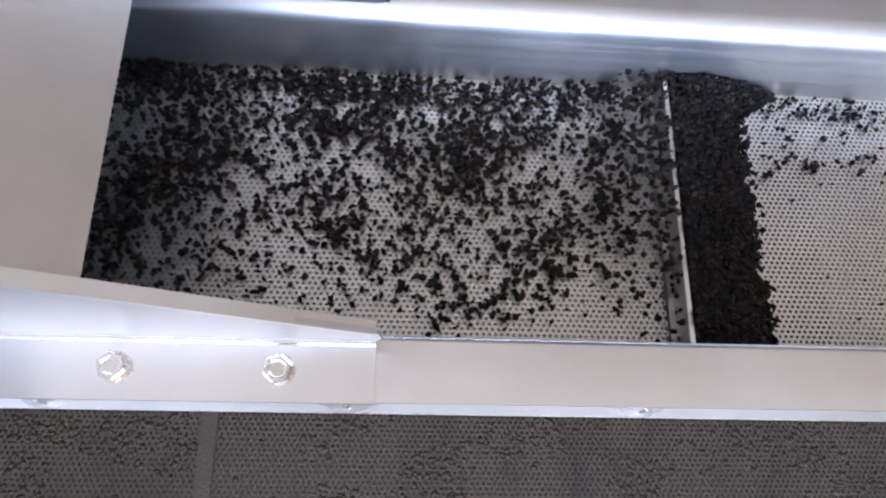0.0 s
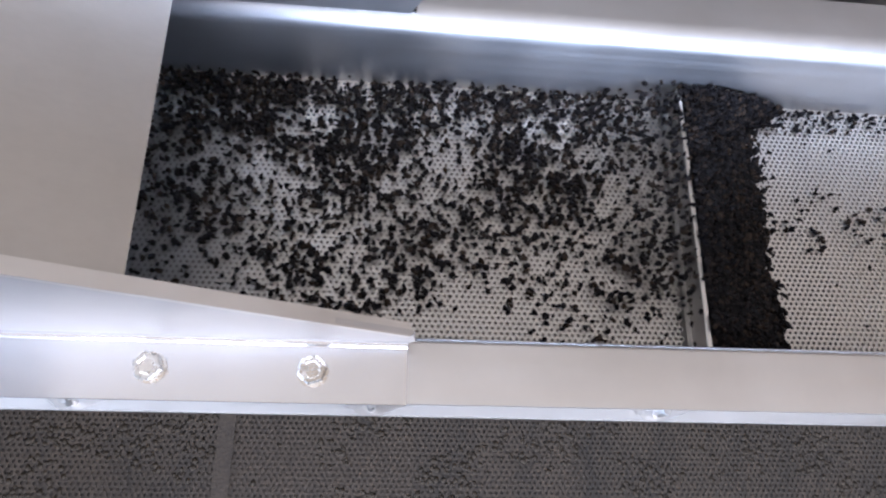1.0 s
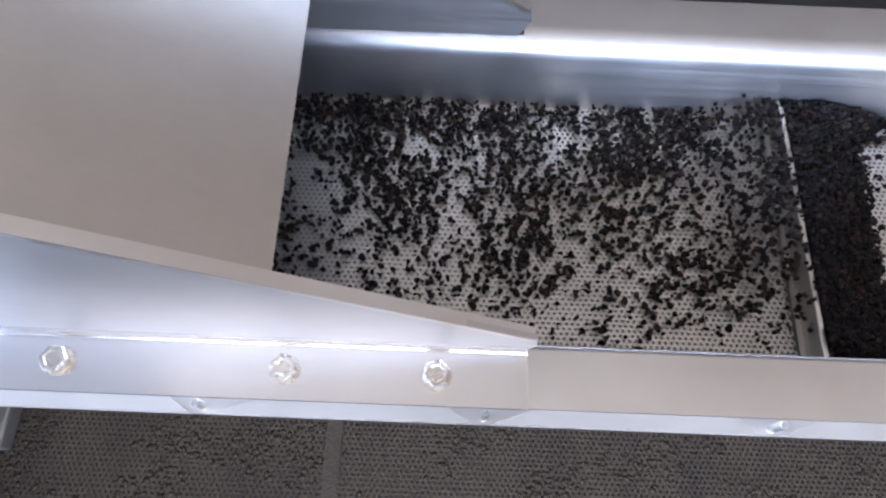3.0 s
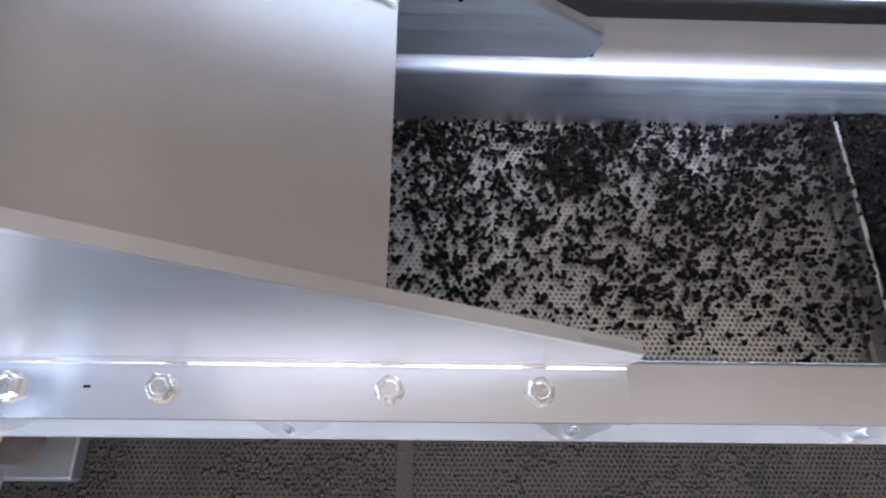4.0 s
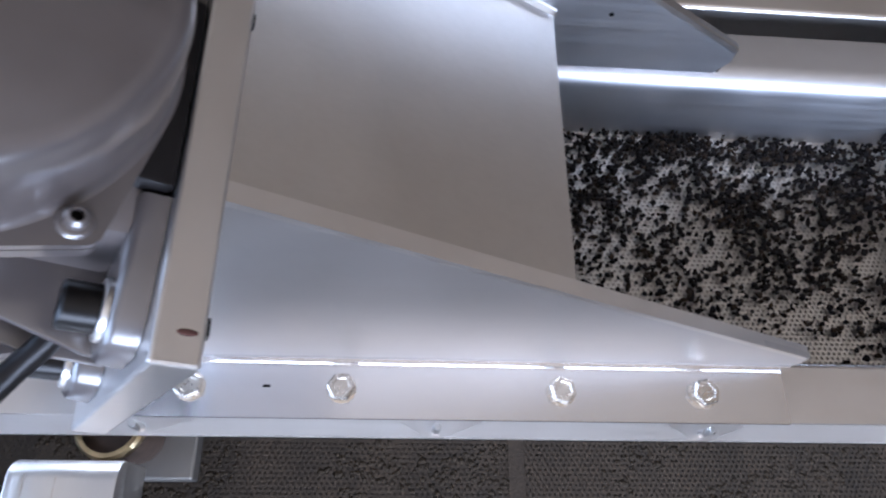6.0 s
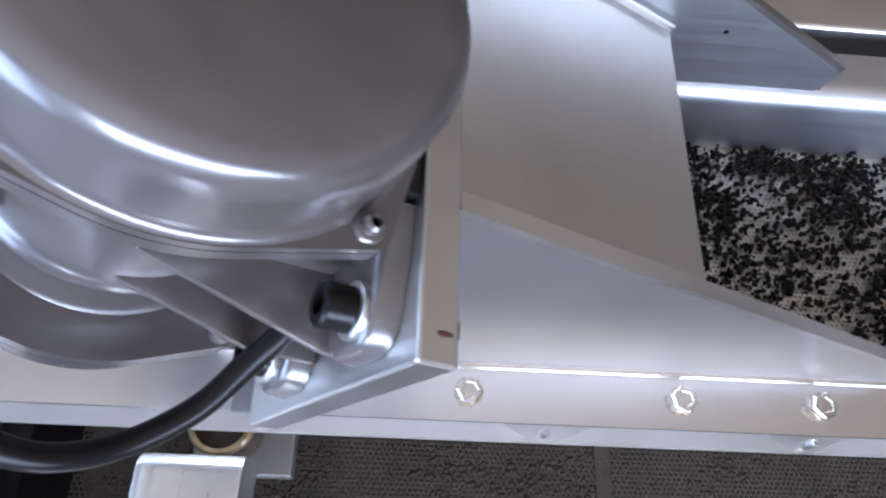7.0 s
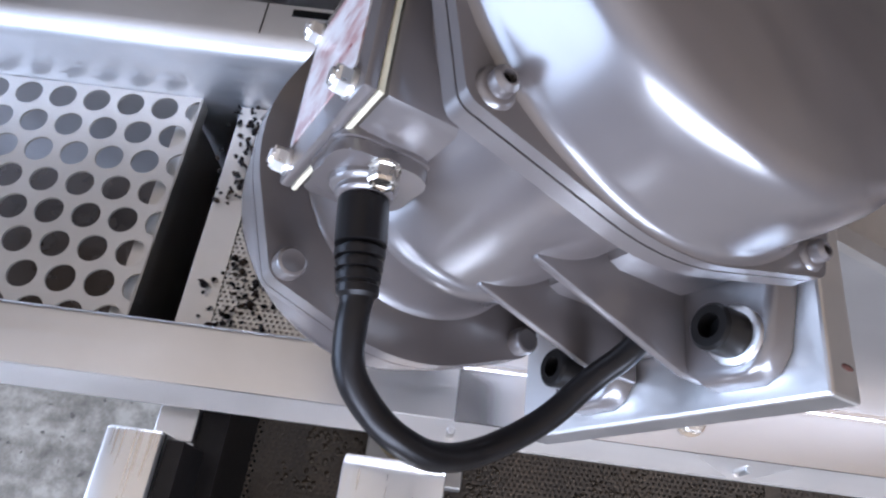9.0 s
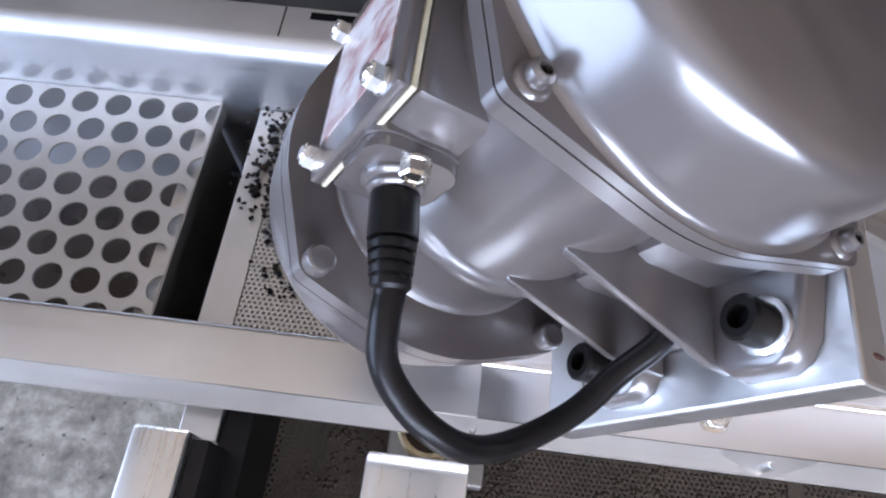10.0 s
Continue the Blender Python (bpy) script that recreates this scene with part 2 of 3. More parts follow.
def cap_screw(dia, height):
    """A socket head cap screw along +z, base at z = 0, with its recess; two meshes."""
    r = dia / 2
    s = r * 0.52
    head = lathe([(r, 0), (r, height - 0.001), (r - 0.001, height), (s, height), (s * 0.98, height * 0.45), (0, height * 0.4)], 24)
    return head


def tube_along(points, radius, steps=14, sub=8):
    """A round cable through points, on a smooth path."""
    pts = [Vector(p) for p in points]
    pts = [pts[0] * 2 - pts[1]] + pts + [pts[-1] * 2 - pts[-2]]
    path = []
    for i in range(1, len(pts) - 2):
        p0, p1, p2, p3 = pts[i - 1:i + 3]
        for k in range(sub):
            t = k / sub
            path.append(0.5 * (2 * p1 + (p2 - p0) * t + (2 * p0 - 5 * p1 + 4 * p2 - p3) * t * t + (3 * p1 - p0 - 3 * p2 + p3) * t ** 3))
    path.append(pts[-2])
    bm = bmesh.new()
    rings = []
    up = Vector((0, 1, 0))
    for i, p in enumerate(path):
        d = (path[min(i + 1, len(path) - 1)] - path[max(i - 1, 0)]).normalized()
        u = d.cross(up).normalized()
        v = d.cross(u).normalized()
        rings.append([bm.verts.new(p + radius * (math.cos(2 * math.pi * k / steps) * u + math.sin(2 * math.pi * k / steps) * v)) for k in range(steps)])
    for a, b in zip(rings, rings[1:]):
        for i in range(steps):
            bm.faces.new((a[i], a[(i + 1) % steps], b[(i + 1) % steps], b[i]))
    bm.faces.new(rings[0])
    bm.faces.new(rings[-1][::-1])
    return bm


def perforated(name, x0, x1, y0, y1, z, pitch, hole, thick, material, parent, label, sides=6, sy=1.0, clip=None):
    """A sheet of staggered round holes: rows along x."""
    rows = int((y1 - y0) / (pitch * 0.8660254 * sy) + 0.001)
    cols = int((x1 - x0) / pitch)
    if sides == 6:
        ang = [math.pi / 6 + math.pi / 3 * k for k in range(6)]
        outer = np.array([(math.cos(a), math.sin(a)) for a in ang]) * pitch / math.sqrt(3)
        inner = np.array([(math.cos(a), math.sin(a)) for a in ang]) * hole / 2 * 1.06
    else:
        ang = [math.pi / 6 + 2 * math.pi / sides * k for k in range(sides)]
        per = sides // 6
        outer = []
        for k in range(6):
            p = np.array((math.cos(math.pi / 6 + math.pi / 3 * k), math.sin(math.pi / 6 + math.pi / 3 * k)))
            q = np.array((math.cos(math.pi / 6 + math.pi / 3 * (k + 1)), math.sin(math.pi / 6 + math.pi / 3 * (k + 1))))
            outer += [p + (q - p) * j / per for j in range(per)]
        outer = np.array(outer) * pitch / math.sqrt(3)
        inner = np.array([(math.cos(a), math.sin(a)) for a in ang]) * hole / 2
    outer = outer * np.array((1.0, sy))
    n = sides
    jj, ii = np.meshgrid(np.arange(rows), np.arange(cols), indexing="ij")
    cx = (x0 + pitch * (ii + 0.5 + 0.5 * (jj % 2))).ravel()
    cy = (y0 + pitch * sy * 0.8660254 * (jj + 0.5)).ravel()
    c = np.stack([cx, cy], 1)
    count = len(c)
    ring_o = c[:, None, :] + outer[None]
    ring_i = c[:, None, :] + inner[None]
    flat = lambda r, zz: np.concatenate([r, np.full((*r.shape[:2], 1), zz)], 2)
    verts = np.concatenate([flat(ring_o, z), flat(ring_i, z), flat(ring_i, z - thick)], 1).reshape(-1, 3)
    k = np.arange(n)
    k2 = (k + 1) % n
    top = np.stack([k, k2, k2 + n, k + n], 1)
    wall = np.stack([k + n, k2 + n, k2 + 2 * n, k + 2 * n], 1)
    cell = np.concatenate([top, wall])
    faces = (cell[None] + (np.arange(count) * 3 * n)[:, None, None]).reshape(-1, 4)
    me = bpy.data.meshes.new(name)
    me.vertices.add(len(verts))
    me.vertices.foreach_set("co", verts.astype(np.float32).ravel())
    me.loops.add(faces.size)
    me.loops.foreach_set("vertex_index", faces.astype(np.int32).ravel())
    me.polygons.add(len(faces))
    me.polygons.foreach_set("loop_start", np.arange(0, faces.size, 4, dtype=np.int32))
    me.update(calc_edges=True)
    me.validate()
    if clip:
        bm = bmesh.new()
        bm.from_mesh(me)
        bmesh.ops.remove_doubles(bm, verts=bm.verts, dist=0.00005)
        for co, no in clip:
            bmesh.ops.bisect_plane(bm, geom=[*bm.verts, *bm.edges, *bm.faces], plane_co=co, plane_no=no, clear_outer=True)
        bm.to_mesh(me)
        bm.free()
    me.shade_flat()
    me.materials.append(material)
    ob = new(name, me)
    ob.parent = parent
    return tagged(ob, label)


# ---- the room ----
# walls are unseen; their tones are chosen to steer light and reflections
tagged(link("floor", box(-14, 6, -9, 9, -0.1, 0.0), CONCRETE), "worn grey concrete workshop floor with stains", "floor", "", "structure")
tagged(link("wall_back", box(-3.2, 4.2, 6, 6.2, 0, 3.2), WALLM), "dun plastered back wall of the workshop", "wall", "", "structure")
tagged(link("wall_east", box(4, 4.2, -2.8, 6.2, 1.5, 3.2), CEIL), "unseen cream side wall added to brighten reflections", "wall", "", "structure")
# added dark lower wall that the motor's end cover reflects
tagged(link("dark_reflection_east", box(3.99, 4.2, -2.8, 6.2, 0, 1.5), WALLM), "unseen dark lower side wall added to darken reflections", "wall", "", "structure")
tagged(link("wall_west", join(box(-3.2, -3, -2.8, -2.42, 0, 3.2), box(-3.2, -3, 0.22, 6.2, 0, 3.2), box(-3.2, -3, -2.42, 0.22, 2.42, 3.2), box(-3.2, -3, -2.42, 0.22, 0, 0.58)), WALLM), "dun plastered side wall with a wide open window", "wall", "", "structure")
tagged(link("wall_front", join(box(-3, 4, -2.8, -2.6, 2.05, 3.2), box(2.22, 4, -2.8, -2.6, 1.05, 2.05), box(-3, -1.22, -2.8, -2.6, 1.05, 2.05)), PALEWALL), "unseen pale front wall with a wide opening, added as a reflector", "wall", "", "structure")
# added dark lower wall that keeps the cheek's reflection down
tagged(link("dark_reflection_front", box(-3, 4, -2.8, -2.6, 0, 1.05), WALLM), "unseen dark lower front wall added to darken reflections", "wall", "", "structure")
tagged(link("ceiling", box(-3.2, 4.2, -2.8, 6.2, 3.2, 3.35), CEIL), "cream painted workshop ceiling", "ceiling", "", "structure")

# ---- the sieve trough ----
RIM, BED, WIDE = 0.800, 0.724, 0.216
LEFT, RIGHT = -1.0, 1.25
trough = thing("sieve_trough", pose(0, 0, 0), "long stainless steel vibrating sieve trough with flanged sides", "sieve")
near = [(-0.0375, 0.722), (0.0, 0.722), (0.0, RIM), (-0.0375, RIM)]
far = [(WIDE + 0.045, RIM), (WIDE, RIM), (WIDE, 0.690)]
part("near_side", bent_sheet(near, 0.003, LEFT, RIGHT, 0.004, 8), STEEL, trough, "brushed steel side with an outward flange", True)
part("far_side", bent_sheet(far, 0.003, LEFT, RIGHT, 0.016, 8), FARSTEEL, trough, "brushed steel side with a bright rounded rim", True)
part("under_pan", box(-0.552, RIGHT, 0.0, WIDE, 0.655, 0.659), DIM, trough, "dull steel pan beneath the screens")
part("coarse_pan", box(LEFT, -0.606, 0.0, WIDE, 0.575, 0.579), DARKPAN, trough, "steel pan beneath the coarse screen, toned dark for shade")
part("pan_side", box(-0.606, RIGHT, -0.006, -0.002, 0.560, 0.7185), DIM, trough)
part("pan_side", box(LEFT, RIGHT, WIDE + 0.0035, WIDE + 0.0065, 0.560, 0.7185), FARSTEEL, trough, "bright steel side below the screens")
part("chute_wall", box(-0.606, -0.603, 0.0, WIDE, 0.430, 0.712), DIM, trough, "dark grey steel chute wall")
part("chute_wall", box(-0.555, -0.552, 0.0, WIDE, 0.430, 0.712), DIM, trough, "dark grey steel chute wall")
part("chute_floor", box(-0.603, -0.555, 0.0, WIDE, 0.590, 0.593), DIM, trough, "dark grey steel chute floor")
perforated("fine_screen", -0.531, 0.254, 0.0, WIDE + 0.0024, BED, 0.0042, 0.0024, 0.001, SCREEN, trough, "fine perforated stainless screen dusted with grains")
perforated("fine_screen", 0.262, 0.80, 0.0, WIDE + 0.0024, BED, 0.0042, 0.0024, 0.001, SCREEN, trough, "fine perforated stainless screen dusted with grains")
perforated("coarse_screen", -1.0085, -0.56, -0.02425, 0.2408, BED + 0.005, 0.0290, 0.0222, 0.002, SHEET, trough, "coarse stainless screen with large round holes", 24, 1.0552,
           [((-0.589, 0, 0), (1, 0, 0)), ((0, 0.0005, 0), (0, -1, 0)), ((0, WIDE - 0.0005, 0), (0, 1, 0))])
part("screen_end", box(-0.590, -0.5880, 0.001, WIDE - 0.001, BED - 0.009, BED + 0.0045), DIM, trough, "cut edge of the coarse screen")
part("screen_tab", box(-0.607, -0.5905, 0.001, WIDE - 0.001, BED - 0.006, BED - 0.004), SCREEN, trough, "steel tab under the coarse screen's end")
part("solid_strip", box(-0.556, -0.530, 0.001, WIDE - 0.001, BED - 0.004, BED + 0.0006, 0.0004), SCREEN, trough, "plain steel strip at the screen's end")
part("divider", box(0.2570, 0.2590, 0.001, WIDE - 0.001, 0.715, 0.7465), DIM, trough, "upright steel strip between the screens")
# lighter metal bar along the divider's top
part("divider_edge", box(0.2568, 0.2602, 0.001, WIDE - 0.007, 0.7465, 0.7485, 0.0006), ZINC, trough, "bright top edge")
part("divider_foot", box(0.2535, 0.2625, 0.001, WIDE - 0.001, 0.715, 0.7262), STEEL, trough)
BARS = (-0.349, -0.1545, 0.0325, 0.226, 0.419, 0.612)
for x in BARS:
    part("clamp_bolt", lathe([(0.0028, 0.725), (0.0028, 0.742), (0.0021, 0.743), (0, 0.743)], 16, Matrix.Translation((x, -0.0325, 0))), ZINC, trough, "small bright clamping bolt under the flange", True)
for x0, x1 in zip(BARS, BARS[1:]):
    bar = bmesh.new()
    foot = [bar.verts.new((x, y, 0.7252)) for x, y in ((x0 + 0.006, -0.0370), (x0 + 0.090, -0.0050), (x1 - 0.060, -0.0050), (x1 - 0.008, -0.0370))]
    top = bmesh.ops.extrude_face_region(bar, geom=[bar.faces.new(foot)])["geom"]
    bmesh.ops.translate(bar, vec=(0, 0, 0.0022), verts=[v for v in top if isinstance(v, bmesh.types.BMVert)])
    part("clamp_bar", bar, SHEET, trough, "flat clamping bar with slanted ends")
part("slot", box(-0.508, -0.471, 0.2500, 0.2570, RIM + 0.0001, RIM + 0.0006), RECESS_SHADE, trough, "dark oblong slot in the far flange")
part("joint", box(-0.5290, -0.5280, 0.2300, 0.2605, RIM + 0.0001, RIM + 0.0004), RECESS_SHADE, trough, "narrow joint line in the far flange")

# ---- the neighbouring trough beyond ----
other = thing("side_trough", pose(0, 0, 0), "second stainless trough running alongside in shade", "trough")
part("rim", bent_sheet([(0.33, RIM), (0.288, RIM), (0.288, 0.60)], 0.003, LEFT, RIGHT, 0.004, 4), STEEL, other, "", True)
part("apron", box(LEFT, RIGHT, 0.224, 0.2875, 0.40, 0.404), TRAY, other)
part("side_wall", box(LEFT, RIGHT, 0.2915, 0.2945, 0.40, 0.795), TRAY, other)

# ---- motor bracket ----
ZF = RIM + 0.0005
bracket = thing("motor_bracket", pose(0, 0, 0), "bolted stainless bracket with triangular cheeks and a sloping cover", "bracket")
CHEEK = [(-0.352, RIM + 0.004), (0.047, RIM + 0.004), (0.055, 0.818), (0.053, 0.833), (-0.239, 1.001), (-0.2475, 0.9945)]


def cheek(near_side):
    f = (lambda y: y) if near_side else (lambda y: WIDE - y)
    bm = slab([(x, z) for x, z in CHEEK], *sorted((f(-0.006), f(-0.003))), bevel=0.0)
    lip = slab([(0.052, 0.8335), (-0.239, 1.0015), (-0.241, 0.9985), (0.050, 0.8305)], *sorted((f(-0.0068), f(0.0006))), bevel=0.0005)
    p = part("cheek", bm, CHEEKSTEEL if near_side else FARSTEEL, bracket, "triangular brushed steel cheek")
    part("lip", lip, STEEL, p)
    pts = [(-0.0385, ZF), (-0.0045, ZF), (-0.0045, ZF + 0.014)]
    if not near_side:
        pts = [(WIDE - y, z) for y, z in reversed(pts)]
    part("foot_flange", bent_sheet(pts, 0.0025, -0.349, 0.0515, 0.0035, 2), FLANGESTEEL, p, "", True)


cheek(True)
cheek(False)


def frame_na(n, a, y):
    return (-0.866 * n + 0.5 * a, y, 0.5 * n + 0.866 * a)


def na_box(n0, n1, a0, a1, y0, y1, bevel=0.0):
    rot = Matrix(((-0.866025, 0, 0.5, 0), (0, -1, 0, 0), (0.5, 0, 0.866025, 0), (0, 0, 0, 1)))
    return box(n0, n1, -y1, -y0, a0, a1, bevel, rot)


part("mount_plate", na_box(0.7075, 0.722, 0.609, 0.748, -0.060, WIDE + 0.060, 0.0012), STEEL, bracket, "thick inclined steel mounting plate")
part("lower_plate", na_box(0.7085, 0.7210, 0.515, 0.6085, 0.002, WIDE - 0.002, 0.001), STEEL, bracket, "steel plate closing the bracket below the motor")
part("cover_plate", slab([(-0.087, 0.857), (-0.262, 0.950), (-0.2635, 0.9475), (-0.0885, 0.8545)], -0.002, WIDE - 0.0015), SHEET, bracket, "sloping matt steel cover sheet")
part("cover_fold", slab([(-0.086, 0.8592), (-0.262, 0.9527), (-0.262, 0.9575), (-0.086, 0.8640)], WIDE - 0.0045, WIDE - 0.0018), STEEL, bracket)
rust = bmesh.new()
bmesh.ops.create_icosphere(rust, subdivisions=2, radius=1.0)
for v in rust.verts:
    v.co *= 1 + 0.35 * noise.noise(v.co * 2.3)
rust.transform(Matrix(((-0.866025, 0, 0.5, frame_na(0.7128, 0.7480, 0)[0]), (0, 1, 0, -0.0500), (0.5, 0, 0.866025, frame_na(0.7128, 0.7480, 0)[2]), (0, 0, 0, 1))) @ Matrix.Diagonal((0.0030, 0.0011, 0.0003, 1)))
part("rust_mark", rust, RUST, bracket, "small brown rust mark on the plate's edge", True)
for y in (-0.0472, 0.0670):
    part("weld_notch", na_box(0.7062, 0.7078, 0.738, 0.7466, y - 0.0033, y + 0.0033, 0.0012), RECESS_SHADE, bracket, "dark notch at the plate's back edge")
for x in (-0.299, -0.214, -0.086, 0.0):
    part("hex_bolt", hexagon_head(0.0142, 0.0072, Matrix.Translation((x, -0.0215, ZF + 0.0025)) @ Matrix.Rotation(x * 31, 4, "Z")), BOLT, bracket, "stainless hexagon bolt head", False)

part("hole", lathe([(0.0018, 0), (0.0018, 0.0002), (0, 0.0002)], 14, Matrix.Translation((-0.047, WIDE + 0.0029, 0.857)) @ Matrix.Rotation(radians(90), 4, "X")), RECESS_SHADE, bracket, "small drilled hole")
part("dent", box(-0.2585, -0.2545, -0.0215, -0.0200, ZF + 0.0024, ZF + 0.0027), RECESS_SHADE, bracket, "small dark dent")

# ---- vibrating motor ----
NC, AC, YC = 0.798, 0.697, 0.022
MOTOR = Matrix(((-0.866025, 0, 0.5, frame_na(NC, AC, YC)[0]), (0, -1, 0, YC), (0.5, 0, 0.866025, frame_na(NC, AC, YC)[2]), (0, 0, 0, 1)))
motor = thing("vibration_motor", MOTOR, "glossy grey painted vibration motor bolted to the bracket", "motor")


def flange_outline(r, ear, rc, steps=96):
    """The taut outline round a circle of radius r and four small circles of radius rc out on its diagonals."""
    pts = [(r * math.cos(2 * math.pi * k / steps), r * math.sin(2 * math.pi * k / steps)) for k in range(steps)]
    for q in range(4):
        t = math.pi / 4 + q * math.pi / 2
        pts += [(ear * math.cos(t) + rc * math.cos(t + 0.25 * k), ear * math.sin(t) + rc * math.sin(t + 0.25 * k)) for k in range(-4, 5)]
    pts = sorted(set(pts))

    def chain(seq):
        out = []
        for p in seq:
            while len(out) > 1 and (out[-1][0] - out[-2][0]) * (p[1] - out[-2][1]) - (out[-1][1] - out[-2][1]) * (p[0] - out[-2][0]) <= 0:
                out.pop()
            out.append(p)
        return out[:-1]
    return chain(pts) + chain(pts[::-1])


def plate_z(points, z0, z1, bevel):
    bm = bmesh.new()
    a = [bm.verts.new((x, y, z0)) for x, y in points]
    b = [bm.verts.new((x, y, z1)) for x, y in points]
    n = len(points)
    bm.faces.new(a[::-1])
    bm.faces.new(b)
    for i in range(n):
        bm.faces.new((a[i], a[(i + 1) % n], b[(i + 1) % n], b[i]))
    rims = [e for e in bm.edges if len(e.link_faces) == 2 and e.calc_face_angle(0) > radians(60)]
    bmesh.ops.bevel(bm, geom=rims, offset=bevel, segments=3, affect="EDGES", profile=0.5)
    return bm


EAR = flange_outline(0.0698, 0.0752, 0.0048)
LOW_EAR = flange_outline(0.0708, 0.0702, 0.0075)
barrel = lathe([(0.0560, -0.0632), (0.0535, -0.0615), (0.0520, -0.058), (0.0515, -0.050), (0.0515, -0.036), (0.0528, -0.0335), (0.0545, -0.031), (0.0545, -0.027), (0.0528, -0.0245), (0.0512, -0.022), (0.0510, 0.030), (0.0525, 0.040), (0.0565, 0.0485), (0.0610, 0.0540), (0.0660, 0.0570)], 72)
part("body", barrel, PAINT, motor, "cast grey barrel with a raised rib", True)
for z0, z1 in ((0.0552, 0.0600), (-0.0690, -0.0610)):
    part("body_flange", plate_z(EAR if z0 > 0 else LOW_EAR, z0, z1, 0.0010), PAINT, motor, "", True)


def end_cover(sign):
    prof = [(0.0694, 0.0), (0.0682, 0.0006), (0.0675, 0.0020), (0.0671, 0.0045), (0.0668, 0.017), (0.0664, 0.0222), (0.0651, 0.0262), (0.0630, 0.0284), (0.0592, 0.0298), (0.049, 0.0311), (0.030, 0.0324), (0.0, 0.0330)]
    if sign < 0:
        prof = [(r * 1.006, h * 1.14) for r, h in prof]
    z = 0.0636 if sign > 0 else -0.0725
    m = Matrix.Translation((0, 0, z)) @ Matrix.Diagonal((1, 1, sign, 1))
    shell = lathe(prof, 96, m)
    c = part("end_cover", shell, PAINT, motor, "domed glossy grey end cover", True)
    rim = plate_z(EAR if sign > 0 else LOW_EAR, *((0.0606, 0.0636) if sign > 0 else (-0.0733, -0.0696)), 0.0008)
    part("cover_flange", rim, PAINT, c, "", True)
    for sx in (-1, 1):
        for sy in (-1, 1):
            if sign < 0:
                stud = lathe([(0.0056, 0.0), (0.0056, 0.0052), (0.0052, 0.0063), (0.0042, 0.0068), (0.0036, 0.0066), (0, 0.0066)], 24, Matrix.Translation((0.0505 * sx, 0.0505 * sy, -0.0612)))
                part("stud_end", stud, PAINT, c, "painted round stud end", True)
                continue
            up = Matrix.Translation((0.0510 * sx, 0.0522 * sy, 0.0640))
            part("boss", lathe([(0.0050, -0.0006), (0.0044, 0.0006), (0.0038, 0.0009), (0, 0.0009)], 24, up.copy()), PAINT, c, "", True)
            part("cover_screw", cap_screw(0.0062, 0.0036), PAINT, c, "socket head screw", True).matrix_local = up @ Matrix.Translation((0, 0, 0.0009))
            part("socket", lathe([(0.0017, 0.0), (0.0017, 0.0001), (0, 0.0001)], 6), RECESS_SHADE, c).matrix_local = up @ Matrix.Translation((0, 0, 0.0027))
    return c


end_cover(1)
end_cover(-1)

# feet with webs
PF = 0.722 - NC
